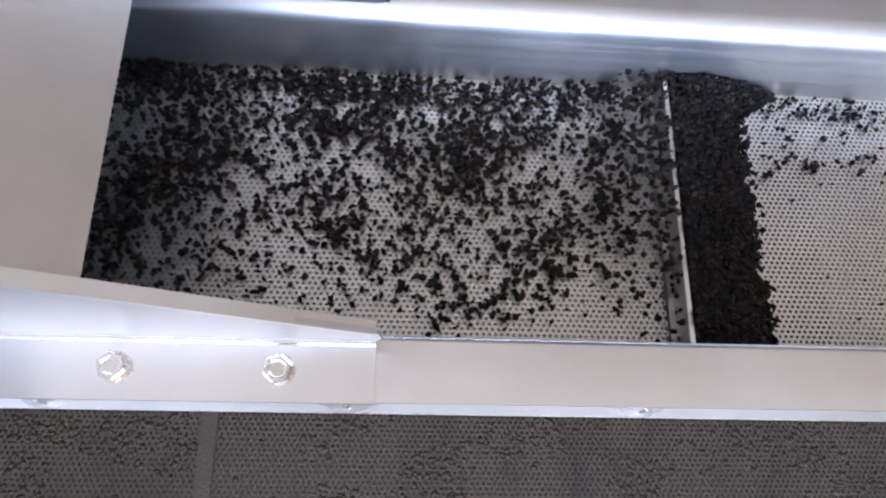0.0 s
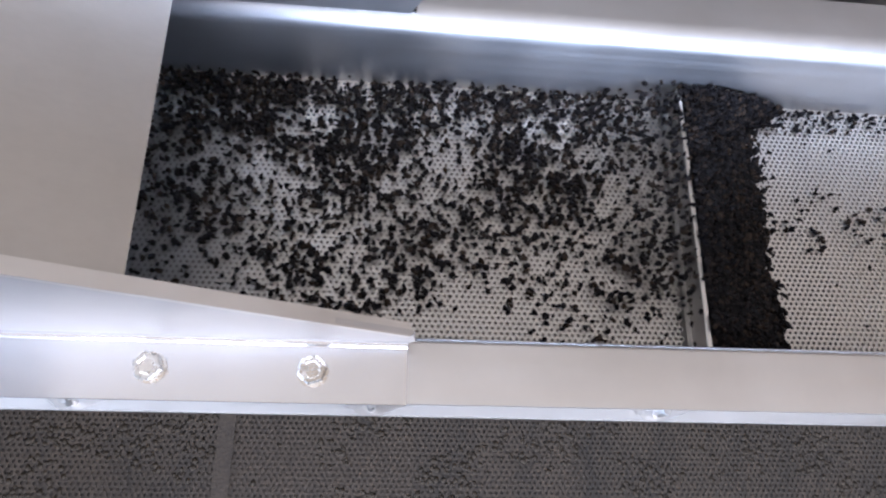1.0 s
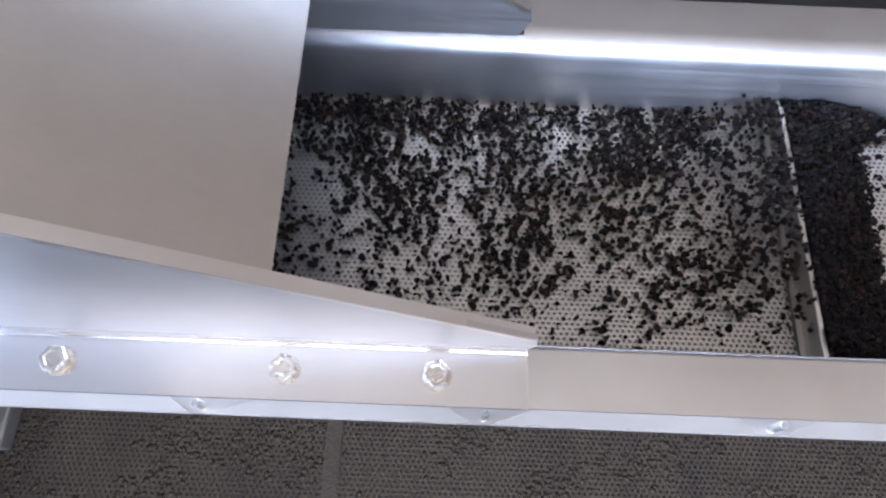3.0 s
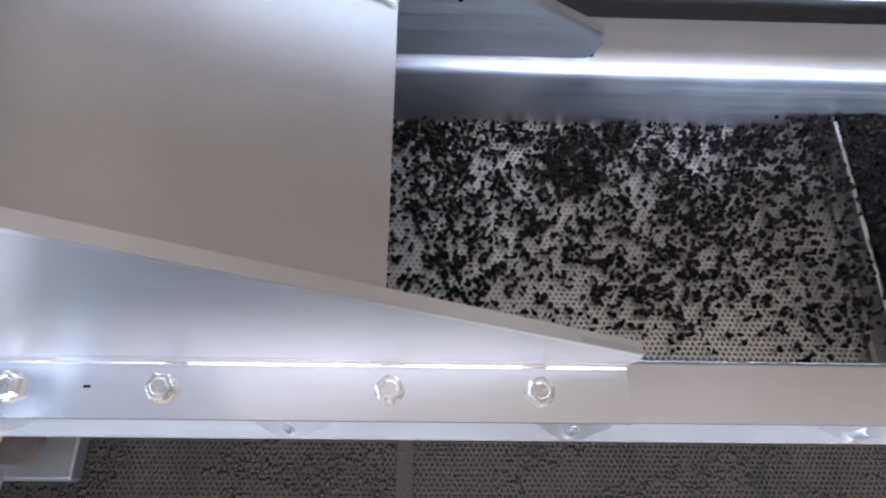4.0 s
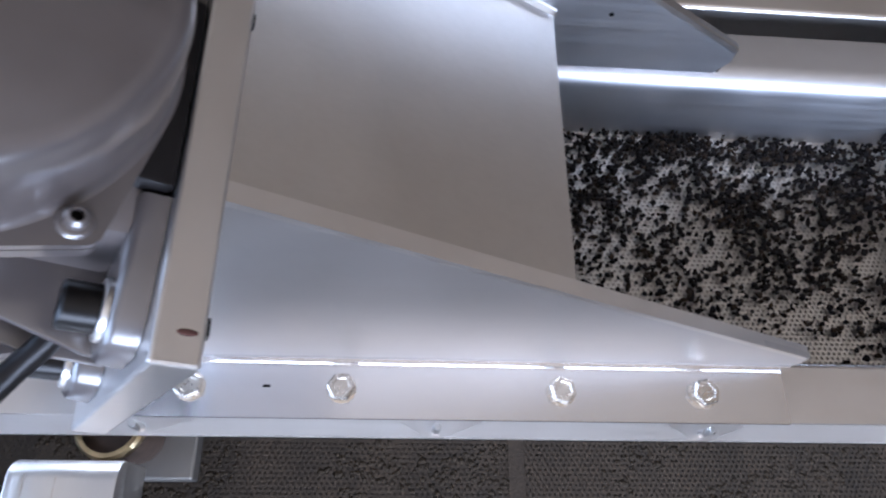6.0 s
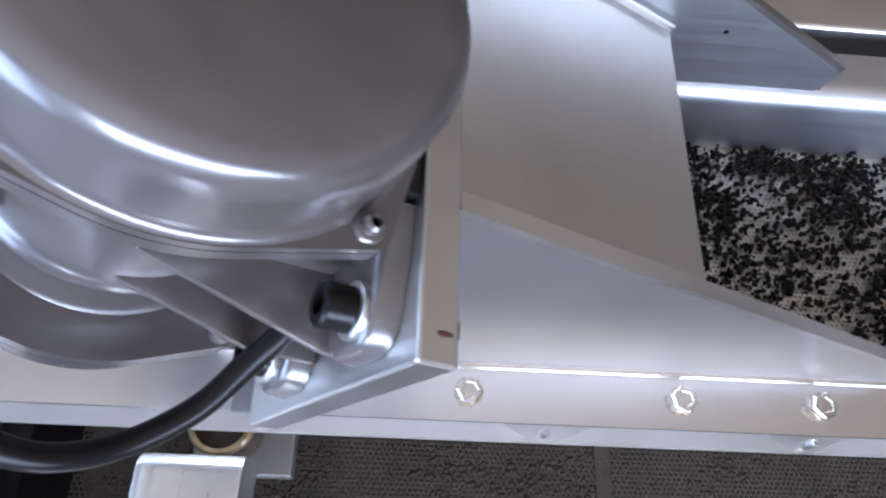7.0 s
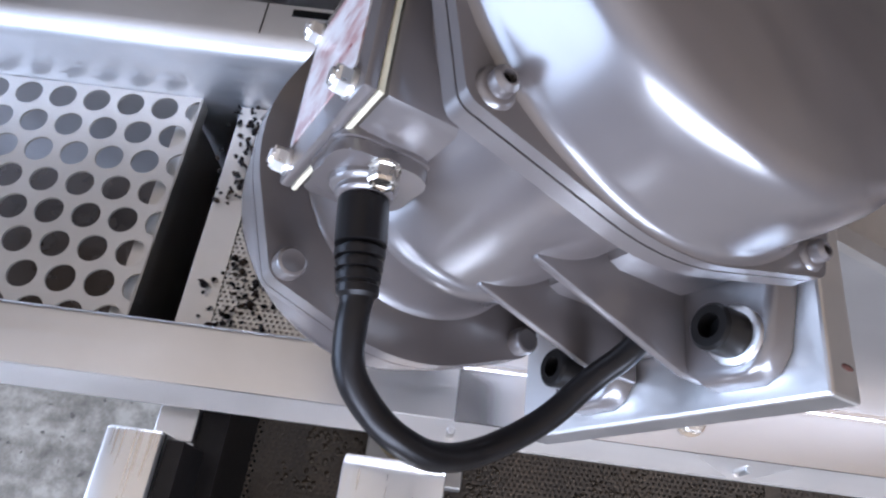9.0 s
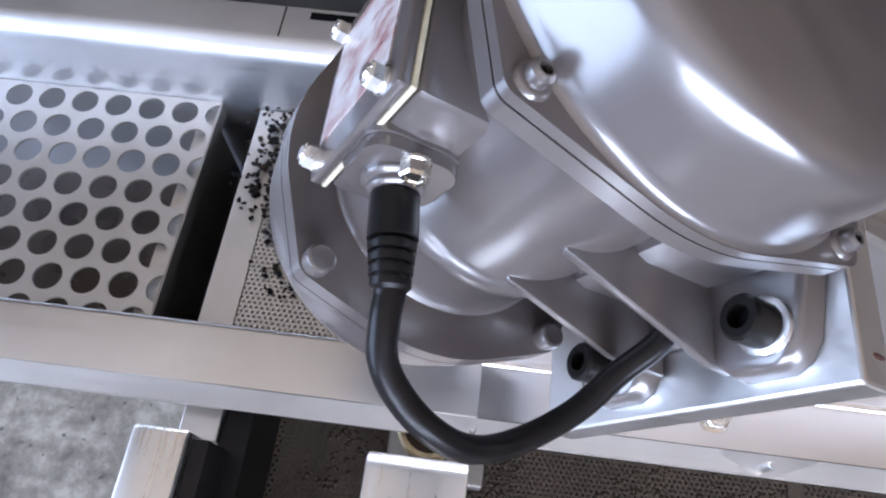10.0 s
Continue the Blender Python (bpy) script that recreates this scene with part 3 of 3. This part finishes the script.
for sy in (-1, 1):
    for z0, z1 in ((0.0070, 0.0400), (-0.0560, -0.0228)):
        outline = [(0.030, z0), (0.0700, z0), (0.0765, z0 + 0.0075), (0.0765, z1 - 0.0085), (0.0735, z1 - 0.0030), (0.0675, z1 + 0.0010), (0.0460, z1 + 0.0050), (0.030, z1 + 0.0060)]
        pad = bmesh.new()
        low = [pad.verts.new((PF + 0.0003, y * sy, z)) for y, z in outline]
        high = [pad.verts.new((PF + 0.0100, y * 0.985 * sy, z0 + (z - z0) * 0.97)) for y, z in outline]
        pad.faces.new(low)
        pad.faces.new(high[::-1])
        for k in range(8):
            pad.faces.new((low[k], high[k], high[(k + 1) % 8], low[(k + 1) % 8]))
        bmesh.ops.recalc_face_normals(pad, faces=pad.faces)
        rim = [e for e in pad.edges if all(abs(v.co.x - PF - 0.0100) < 1e-5 for v in e.verts)]
        bmesh.ops.bevel(pad, geom=rim, offset=0.0030, segments=4, affect="EDGES", profile=0.5)
        part("foot", pad, PAINT, motor, "cast mounting foot with rounded corners", True)
    part("foot_rail", box(PF + 0.0003, PF + 0.008, *sorted((0.030 * sy, 0.060 * sy)), -0.0255, 0.0165, 0.002), PAINT, motor, "", True)
    for zc, ex, ey in ((0.0086, -0.0645, 0.0722), (-0.0212, -0.0500, 0.0672)):
        web = bmesh.new()
        outline = [(-0.003, 0.0520), (ex, ey), (PF + 0.001, ey + 0.001), (PF + 0.001, 0.030), (-0.003, 0.030)]
        a = [web.verts.new((x, y * sy, zc - 0.0017)) for x, y in outline]
        b = [web.verts.new((x, y * sy, zc + 0.0017)) for x, y in outline]
        web.faces.new(a)
        web.faces.new(b[::-1])
        for i in range(5):
            web.faces.new((a[i], a[(i + 1) % 5], b[(i + 1) % 5], b[i]))
        bmesh.ops.recalc_face_normals(web, faces=web.faces)
        soften(web, 0.0008)
        part("web", web, PAINT, motor, "sloping cast stiffening web", True)
    for zc in (0.0291, -0.0427):
        m = Matrix.Translation((PF + 0.0100, 0.0631 * sy, zc)) @ Matrix.Rotation(radians(90), 4, "Y")
        sc = part("foot_screw", cap_screw(0.0150, 0.0105), BLACKSTEEL, motor, "black socket head cap screw", True)
        sc.matrix_local = m @ Matrix.Translation((0, 0, 0.002))
        part("washer", lathe([(0.0096, 0.0), (0.0096, 0.0016), (0.0090, 0.0020), (0.006, 0.0020)], 28), ZINC, sc, "bright steel washer", True).matrix_local = Matrix.Translation((0, 0, -0.002))
        part("socket", lathe([(0.0044, 0.0), (0.0044, 0.0001), (0, 0.0001)], 6), RECESS_SHADE, sc).matrix_local = Matrix.Translation((0, 0, 0.0052))
# no real pad: a black block added as the gap's deep shadow
part("gap_shade", box(PF + 0.0003, -0.0600, -0.044, 0.0285, 0.0300, 0.0500, 0.002), RUBBER_AND_SHADE, motor, "black block put in for the deep shade between motor and plate", True)
part("saddle", box(PF + 0.006, -0.030, -0.045, 0.045, -0.048, 0.044, 0.006), PAINT, motor, "", True)

# junction box on the motor's outer side
jb = part("junction_box", box(0.030, 0.0600, -0.0290, 0.0355, -0.036, 0.0270, 0.004), PAINT, motor, "cast grey terminal box", True)
part("gasket", box(0.0600, 0.0618, -0.0290, 0.0355, -0.036, 0.0270, 0.0006), GASKET, jb, "pale sealing gasket")
part("lid", box(0.0618, 0.0660, -0.0290, 0.0355, -0.036, 0.0270, 0.0012), PAINT, jb, "flat terminal box lid", True)
part("sticker", box(0.0660, 0.0665, -0.0215, 0.0240, -0.031, 0.0190), RED, jb, "faded red and white warning sticker")
for y in (-0.0225, 0.0300):
    for z in (-0.030, 0.018):
        part("lid_screw", join(hexagon_head(0.0072, 0.0052), lathe([(0.0024, 0.005), (0.0024, 0.0062), (0, 0.0062)], 10)), ZINC, jb, "small bright lid screw").matrix_local = Matrix.Translation((0.0660, y, z)) @ Matrix.Rotation(radians(90), 4, "Y")

# cable gland on the terminal box: a rounded flange, a collar and a clamp ring
GM = Matrix.Translation((0.0480, 0.0350, -0.0050))
gdir = Vector((-0.0042, 0.0343, 0.0002)).normalized()
GT = Matrix.Translation((0.0480, 0.0405, -0.0070)) @ gdir.to_track_quat("Z", "X").to_matrix().to_4x4()
SIDEWAYS = Matrix.Rotation(radians(-90), 4, "X")
def lobed(u, v):
    return [(u * math.cos(t) * (1 - 0.10 * math.cos(4 * t)), v * math.sin(t) * (1 - 0.10 * math.cos(4 * t))) for t in [2 * math.pi * k / 48 for k in range(48)]]


gl = part("cable_gland", join(plate_z(lobed(0.0168, 0.0158), -0.001, 0.0020, 0.0006), plate_z(lobed(0.0158, 0.0148), 0.0022, 0.0062, 0.0018)), PAINT, motor, "grey flanged cable gland", True)
gl.matrix_local = GM @ SIDEWAYS
part("gland_neck", lathe([(0.0104, -0.004), (0.0104, 0.0012), (0.0096, 0.0022), (0.0086, 0.0026), (0.0086, 0.0042), (0.0078, 0.0052), (0.0070, 0.0055), (0, 0.0055)], 32), PAINT, motor, "", True).matrix_local = GT
part("gland_screw", hexagon_head(0.0076, 0.0058), BOLT, motor, "small hexagon screw").matrix_local = Matrix.Translation((0.0478, 0.0410, 0.0056)) @ SIDEWAYS

cable = thing("power_cable", pose(0, 0, 0), "thick black rubber power cable looping from the motor", "cable")
C0 = MOTOR @ (GT @ Vector((0, 0, 0.0048)))
C1 = Vector((-0.3842, -0.0533, 1.0170))
CABLE = [C1, (-0.3846, -0.0610, 1.0148), (-0.3840, -0.0700, 1.0095), (-0.3788, -0.0777, 1.0030), (-0.3695, -0.0844, 0.9950), (-0.3571, -0.0865, 0.9824), (-0.3420, -0.0800, 0.9670), (-0.3230, -0.0670, 0.9620), (-0.3080, -0.0520, 0.9650), (-0.2950, -0.0400, 0.9710), (-0.2860, -0.0220, 0.9770)]
part("cord", tube_along(CABLE, 0.0045), RUBBER_AND_SHADE, cable, "", True)
dirc = (C1 - C0)
boot_m = Matrix.Translation(C0) @ dirc.to_track_quat("Z", "Y").to_matrix().to_4x4()
ln = dirc.length
prof = [(0.0, 0.0), (0.0062, 0.0), (0.0074, 0.001), (0.0075, ln * 0.48)]
for k in range(4):
    s = ln * (0.50 + 0.115 * k)
    prof += [(0.0055, s), (0.0055, s + ln * 0.03), (0.0073 - 0.0004 * k, s + ln * 0.04), (0.0071 - 0.0004 * k, s + ln * 0.11)]
prof += [(0.0047, ln * 0.99), (0.0045, ln * 1.04)]
part("boot", lathe(prof, 28, boot_m), RUBBER_AND_SHADE, cable, "ribbed black strain relief boot", True)

# ---- lower perforated tray and supporting frame ----
tray = thing("lower_screen_tray", pose(0, 0, 0), "dark perforated steel tray below the trough", "tray")
perforated("tray_sheet", -0.5175, 0.70, -0.22, 0.03, 0.620, 0.0045, 0.0025, 0.001, TRAY, tray, "dull perforated sheet")
part("tray_floor", box(-0.523, 1.2, -0.30, 0.05, 0.560, 0.564), TRAY, tray)
# two black boxes added as the shaded beam side and gap
part("beam_shade", box(-0.5295, -0.518, -0.45, -0.062, 0.560, 0.742), RUBBER_AND_SHADE, tray, "black strip put in for the shade beside the beam")
part("beam_shade_low", box(-0.5265, -0.5060, -0.44, -0.012, 0.600, 0.6990), RUBBER_AND_SHADE, tray, "black strip put in for the shade beside the beam")
# thin box without holes, as a faint lighter band across the sheet
part("cross_band", box(-0.0870, -0.0740, -0.26, 0.02, 0.6204, 0.6210), TRAY, tray, "thin plain band across the sheet")
part("edge_bracket", box(-0.5555, -0.5270, -0.0575, -0.020, 0.690, 0.704, 0.001), STEEL, tray)


for x in (-0.470, 1.150):
    for y in (-0.270, 0.0):
        part("tray_leg", box(x, x + 0.03, y, y + 0.03, 0.0, 0.560), STEEL, tray)
for x in (LEFT + 0.01, RIGHT - 0.05):
    for y in (0.130, 0.185):
        part("leg", box(x, x + 0.04, y - 0.012, y + 0.024, 0.0, 0.600 if x < 0 else 0.655), STEEL, trough, "square steel leg")
    part("leg", box(x, x + 0.04, 0.250, 0.290, 0.0, 0.400), STEEL, other, "square steel leg")


def beam(x0, x1, y0, y1, z1, bend, label):
    ob = thing("frame_beam", pose(0, 0, 0), label, "frame beam")
    tube = box(x0, x1, y0, y1, z1 - 0.05, z1)
    head = [e for e in tube.edges if all(v.co.y > y1 - 1e-5 and v.co.z > z1 - 1e-5 for v in e.verts)]
    bmesh.ops.bevel(tube, geom=head, offset=bend, segments=8, affect="EDGES", profile=0.5)
    soften(tube, 0.0018)
    part("tube", tube, BEAMSTEEL, ob, "", True)
    part("leg", box(x0, x1, y0 - 0.05, y0, 0.0, z1, 0.0022), BEAMSTEEL, ob, "", True)
    return ob


beam(-0.5665, -0.5305, -0.50, -0.058, 0.750, 0.003, "square stainless frame beam beside the trough")
beam(-0.4145, -0.3490, -0.50, -0.055, 0.750, 0.012, "square stainless frame beam with a rolled end under the motor")
mount = thing("rubber_mount", pose(-0.378, -0.028, 0), "brown rubber buffer with a yellow metal rim", "rubber mount")
part("buffer", lathe([(0, 0.640), (0.019, 0.640), (0.021, 0.660), (0.021, 0.690), (0.019, 0.7), (0, 0.7)], 32), BROWN, mount, "", True)
part("rim", lathe([(0.0215, 0.694), (0.0235, 0.696), (0.0235, 0.702), (0.0215, 0.704), (0.0185, 0.704)], 32), BRASS, mount, "", True)
part("base", box(-0.034, 0.044, -0.030, 0.030, 0.622, 0.640, 0.002), DIM, mount)


# ---- the grain ----
rng = random.Random(7)


def rock(bm, centre, size):
    """One irregular grain of twenty faces."""
    m = Matrix.Translation(centre) @ Euler((rng.uniform(0, 6), rng.uniform(0, 6), rng.uniform(0, 6))).to_matrix().to_4x4()
    m = m @ Matrix.Diagonal((size * rng.uniform(0.7, 1.35), size * rng.uniform(0.6, 1.0), size * rng.uniform(0.45, 0.8), 1))
    made = bmesh.ops.create_icosphere(bm, subdivisions=1, radius=0.5, matrix=m)["verts"]
    for v in made:
        v.co += Vector((rng.uniform(-1, 1), rng.uniform(-1, 1), rng.uniform(-1, 1))) * size * 0.10


def pile_height(x, y):
    """The heap against the divider."""
    u = (x - 0.2595)
    w = 0.054 + 0.013 * noise.noise(Vector((y * 22, 3.1, 0))) + 0.022 * max(0.0, (0.06 - y) / 0.06) + 0.05 * max(0.0, (y - 0.165) / 0.051) ** 2
    if u < 0 or u > w:
        return 0.0
    return 0.027 * min(1.0, u / 0.006 + 0.72) * (1 - (u / w) ** 2.2) * (1 + 0.3 * noise.noise(Vector((x * 60, y * 60, 0))))


def build_pile():
    heap = thing("grain_heap", pose(0, 0, 0), "heap of dark tea grains banked against the divider", "grain", "", "stuff")
    bm = bmesh.new()
    nx, ny = 34, 60
    grid = [[bm.verts.new((0.2592 + 0.115 * i / nx, 0.002 + 0.212 * j / ny, BED - 0.002 + pile_height(0.2592 + 0.115 * i / nx, 0.002 + 0.212 * j / ny))) for j in range(ny + 1)] for i in range(nx + 1)]
    for i in range(nx):
        for j in range(ny):
            bm.faces.new((grid[i][j], grid[i + 1][j], grid[i + 1][j + 1], grid[i][j + 1]))
    part("heap_core", bm, GRAIN, heap)
    bm = bmesh.new()
    n = 0
    while n < 2200:
        x, y = rng.uniform(0.2610, 0.37), rng.uniform(0.003, 0.213)
        h = pile_height(x, y)
        if h > 0.0008:
            rock(bm, (x, y, BED + h - 0.001 + rng.uniform(0, 0.001)), rng.uniform(0.0028, 0.0056))
            n += 1
    part("heap_grains", bm, GRAIN, heap)
    bm = bmesh.new()
    for _ in range(150):
        x = rng.uniform(0.335, 0.70)
        y = rng.uniform(0.004, 0.212) if rng.random() < 0.4 else 0.214 - abs(rng.gauss(0, 0.008))
        rock(bm, (x, y, BED + 0.0012), rng.uniform(0.002, 0.0045))
    part("stray_grains", bm, GRAIN, heap)


def tray_dust():
    """Sifted dust caked in patches over the tray's holes."""
    seed = bmesh.new()
    bmesh.ops.create_icosphere(seed, subdivisions=1, radius=0.5)
    base = np.array([v.co[:] for v in seed.verts])
    tris = np.array([[v.index for v in f.verts] for f in seed.faces])
    seed.free()
    verts, faces = [], []
    while len(verts) < 4500:
        x, y = rng.uniform(-0.485, 0.60), rng.uniform(-0.255, 0.02)
        if noise.noise(Vector((x * 13, y * 30, 5.0))) + 0.5 * noise.noise(Vector((x * 45, y * 70, 1.0))) < 0.10 - 0.3 * rng.random() ** 4:
            continue
        size = rng.uniform(0.0024, 0.0050)
        shape = base * np.array((size * rng.uniform(0.8, 1.5), size, size * 0.12))
        c = math.cos(rng.uniform(0, 6))
        w = math.sqrt(1 - c * c)
        turned = shape @ np.array(((c, w, 0), (-w, c, 0), (0, 0, 1)))
        faces.append(tris + 12 * len(verts))
        verts.append(turned + np.array((x, y, 0.6201)))
    me = bpy.data.meshes.new("dust")
    me.from_pydata(np.concatenate(verts).tolist(), [], np.concatenate(faces).tolist())
    me.materials.append(DUST)
    me.shade_smooth()
    tagged(new("tray_dust", me), "brown sifted dust caked over the tray's holes", "dust", "", "stuff")


tray_dust()


def streak_mesh():
    """A narrow row of grains that slides along the side wall."""
    bm = bmesh.new()
    for _ in range(rng.randint(24, 34)):
        rock(bm, (rng.uniform(-0.03, 0.03), rng.uniform(-0.012, 0.0075), 0.0016 + rng.random() ** 2 * 0.005), rng.uniform(0.003, 0.0058))
    me = bpy.data.meshes.new("grains")
    bm.to_mesh(me)
    bm.free()
    me.materials.append(GRAIN)
    return me


def cluster_mesh(index):
    bm = bmesh.new()
    count = rng.randint(22, 34)
    blobs = [(rng.uniform(-0.022, 0.022), rng.uniform(-0.022, 0.022)) for _ in range(5)]
    for _ in range(count):
        if rng.random() < 0.28:
            b = rng.choice(blobs)
            x, y = b[0] + rng.gauss(0, 0.0042), b[1] + rng.gauss(0, 0.0042)
        else:
            x, y = rng.uniform(-0.027, 0.027), rng.uniform(-0.027, 0.027)
        rock(bm, (x, y, 0.0016 + rng.random() ** 2 * 0.004), rng.uniform(0.0032, 0.0067))
    me = bpy.data.meshes.new("grains")
    bm.to_mesh(me)
    bm.free()
    me.materials.append(GRAIN)
    return me


build_pile()
MESHES = [cluster_mesh(i) for i in range(36)]
STREAKS = [streak_mesh() for i in range(8)]
moving = []
SPEED = 0.10
EMERGE, GAP = 0.292, -0.578


def cluster_rows(te, v, y, turn, edge=False):
    rows = []
    drift = rng.uniform(-0.0005, 0.0075)
    for k in range(0, 21):
        t = 0.5 * k
        s = t - te
        x = EMERGE if s < 0 else EMERGE - v * s
        z = BED
        if edge:
            drift = 0.0
        yy = y if edge else min(WIDE - 0.022, max(0.024, y + drift * s)) + (rng.uniform(-0.002, 0.002) if s > 0 and not edge else 0)
        if s < 0:
            z = BED + 0.004
        elif x > 0.205:
            z = BED + 0.004 + 0.019 * math.exp(-((x - 0.256) / 0.026) ** 2)
        elif x < GAP + 0.042:
            x, z = GAP, 0.597
        else:
            z = BED + 0.0006 + rng.random() ** 3 * 0.003
        rows.append((t, pose(x, yy, z, 0, 0, turn + (0 if edge else 12 * math.sin(1.7 * t + turn) if s > 0 else 0))))
    return rows


def make_clusters():
    total = 620
    life = (EMERGE - GAP) / SPEED
    for i in range(total):
        te = -life + (life + 10.0) * (i + rng.random()) / total
        y = 0.024 + (WIDE - 0.046) * (i * 0.618034 % 1.0) ** (0.66 if i % 5 else 1.2)
        ob = new("grain_cluster", rng.choice(MESHES))
        tagged(ob, "loose cluster of dark tea grains hopping along the screen", "grain", "grains on the screen", "stuff")
        moving.append((ob, cluster_rows(te, SPEED * rng.uniform(0.85, 1.15), y, rng.uniform(0, 360))))
    for i in range(115):
        te = -life + (life + 10.0) * (i + rng.random()) / 115
        ob = new("grain_cluster", rng.choice(STREAKS))
        tagged(ob, "row of dark tea grains sliding along the side wall", "grain", "grains on the screen", "stuff")
        moving.append((ob, cluster_rows(te, SPEED * rng.uniform(0.8, 1.05), WIDE - 0.0105 - 0.004 * rng.random(), rng.choice((0, 180)), True)))
    for i in range(16):
        ob = new("grain_cluster", rng.choice(MESHES))
        tagged(ob, "loose cluster of dark tea grains sliding towards the heap", "grain", "grains on the screen", "stuff")
        x0, y0, turn = 0.36 + 0.055 * i, 0.03 + 0.155 * rng.random() ** 0.6, rng.uniform(0, 360)
        rows = []
        for k in range(21):
            x = max(EMERGE, x0 - SPEED * 0.5 * k)
            rows.append((0.5 * k, pose(x, y0, BED + (0.0006 if x > 0.34 else 0.003), 0, 0, turn)))
        moving.append((ob, rows))
    for i in range(20):
        ob = new("grain_cluster", rng.choice(STREAKS))
        tagged(ob, "row of dark tea grains sliding along the side wall", "grain", "grains on the screen", "stuff")
        x0 = 0.35 + 0.046 * i
        rows = [(0.5 * k, pose(max(EMERGE + 0.03, x0 - SPEED * 0.5 * k), WIDE - 0.011, BED + 0.0006)) for k in range(21)]
        moving.append((ob, rows))


make_clusters()


# ---- what moves ----
def motions():
    for ob, rows in moving:
        walk(ob, rows)


motions()
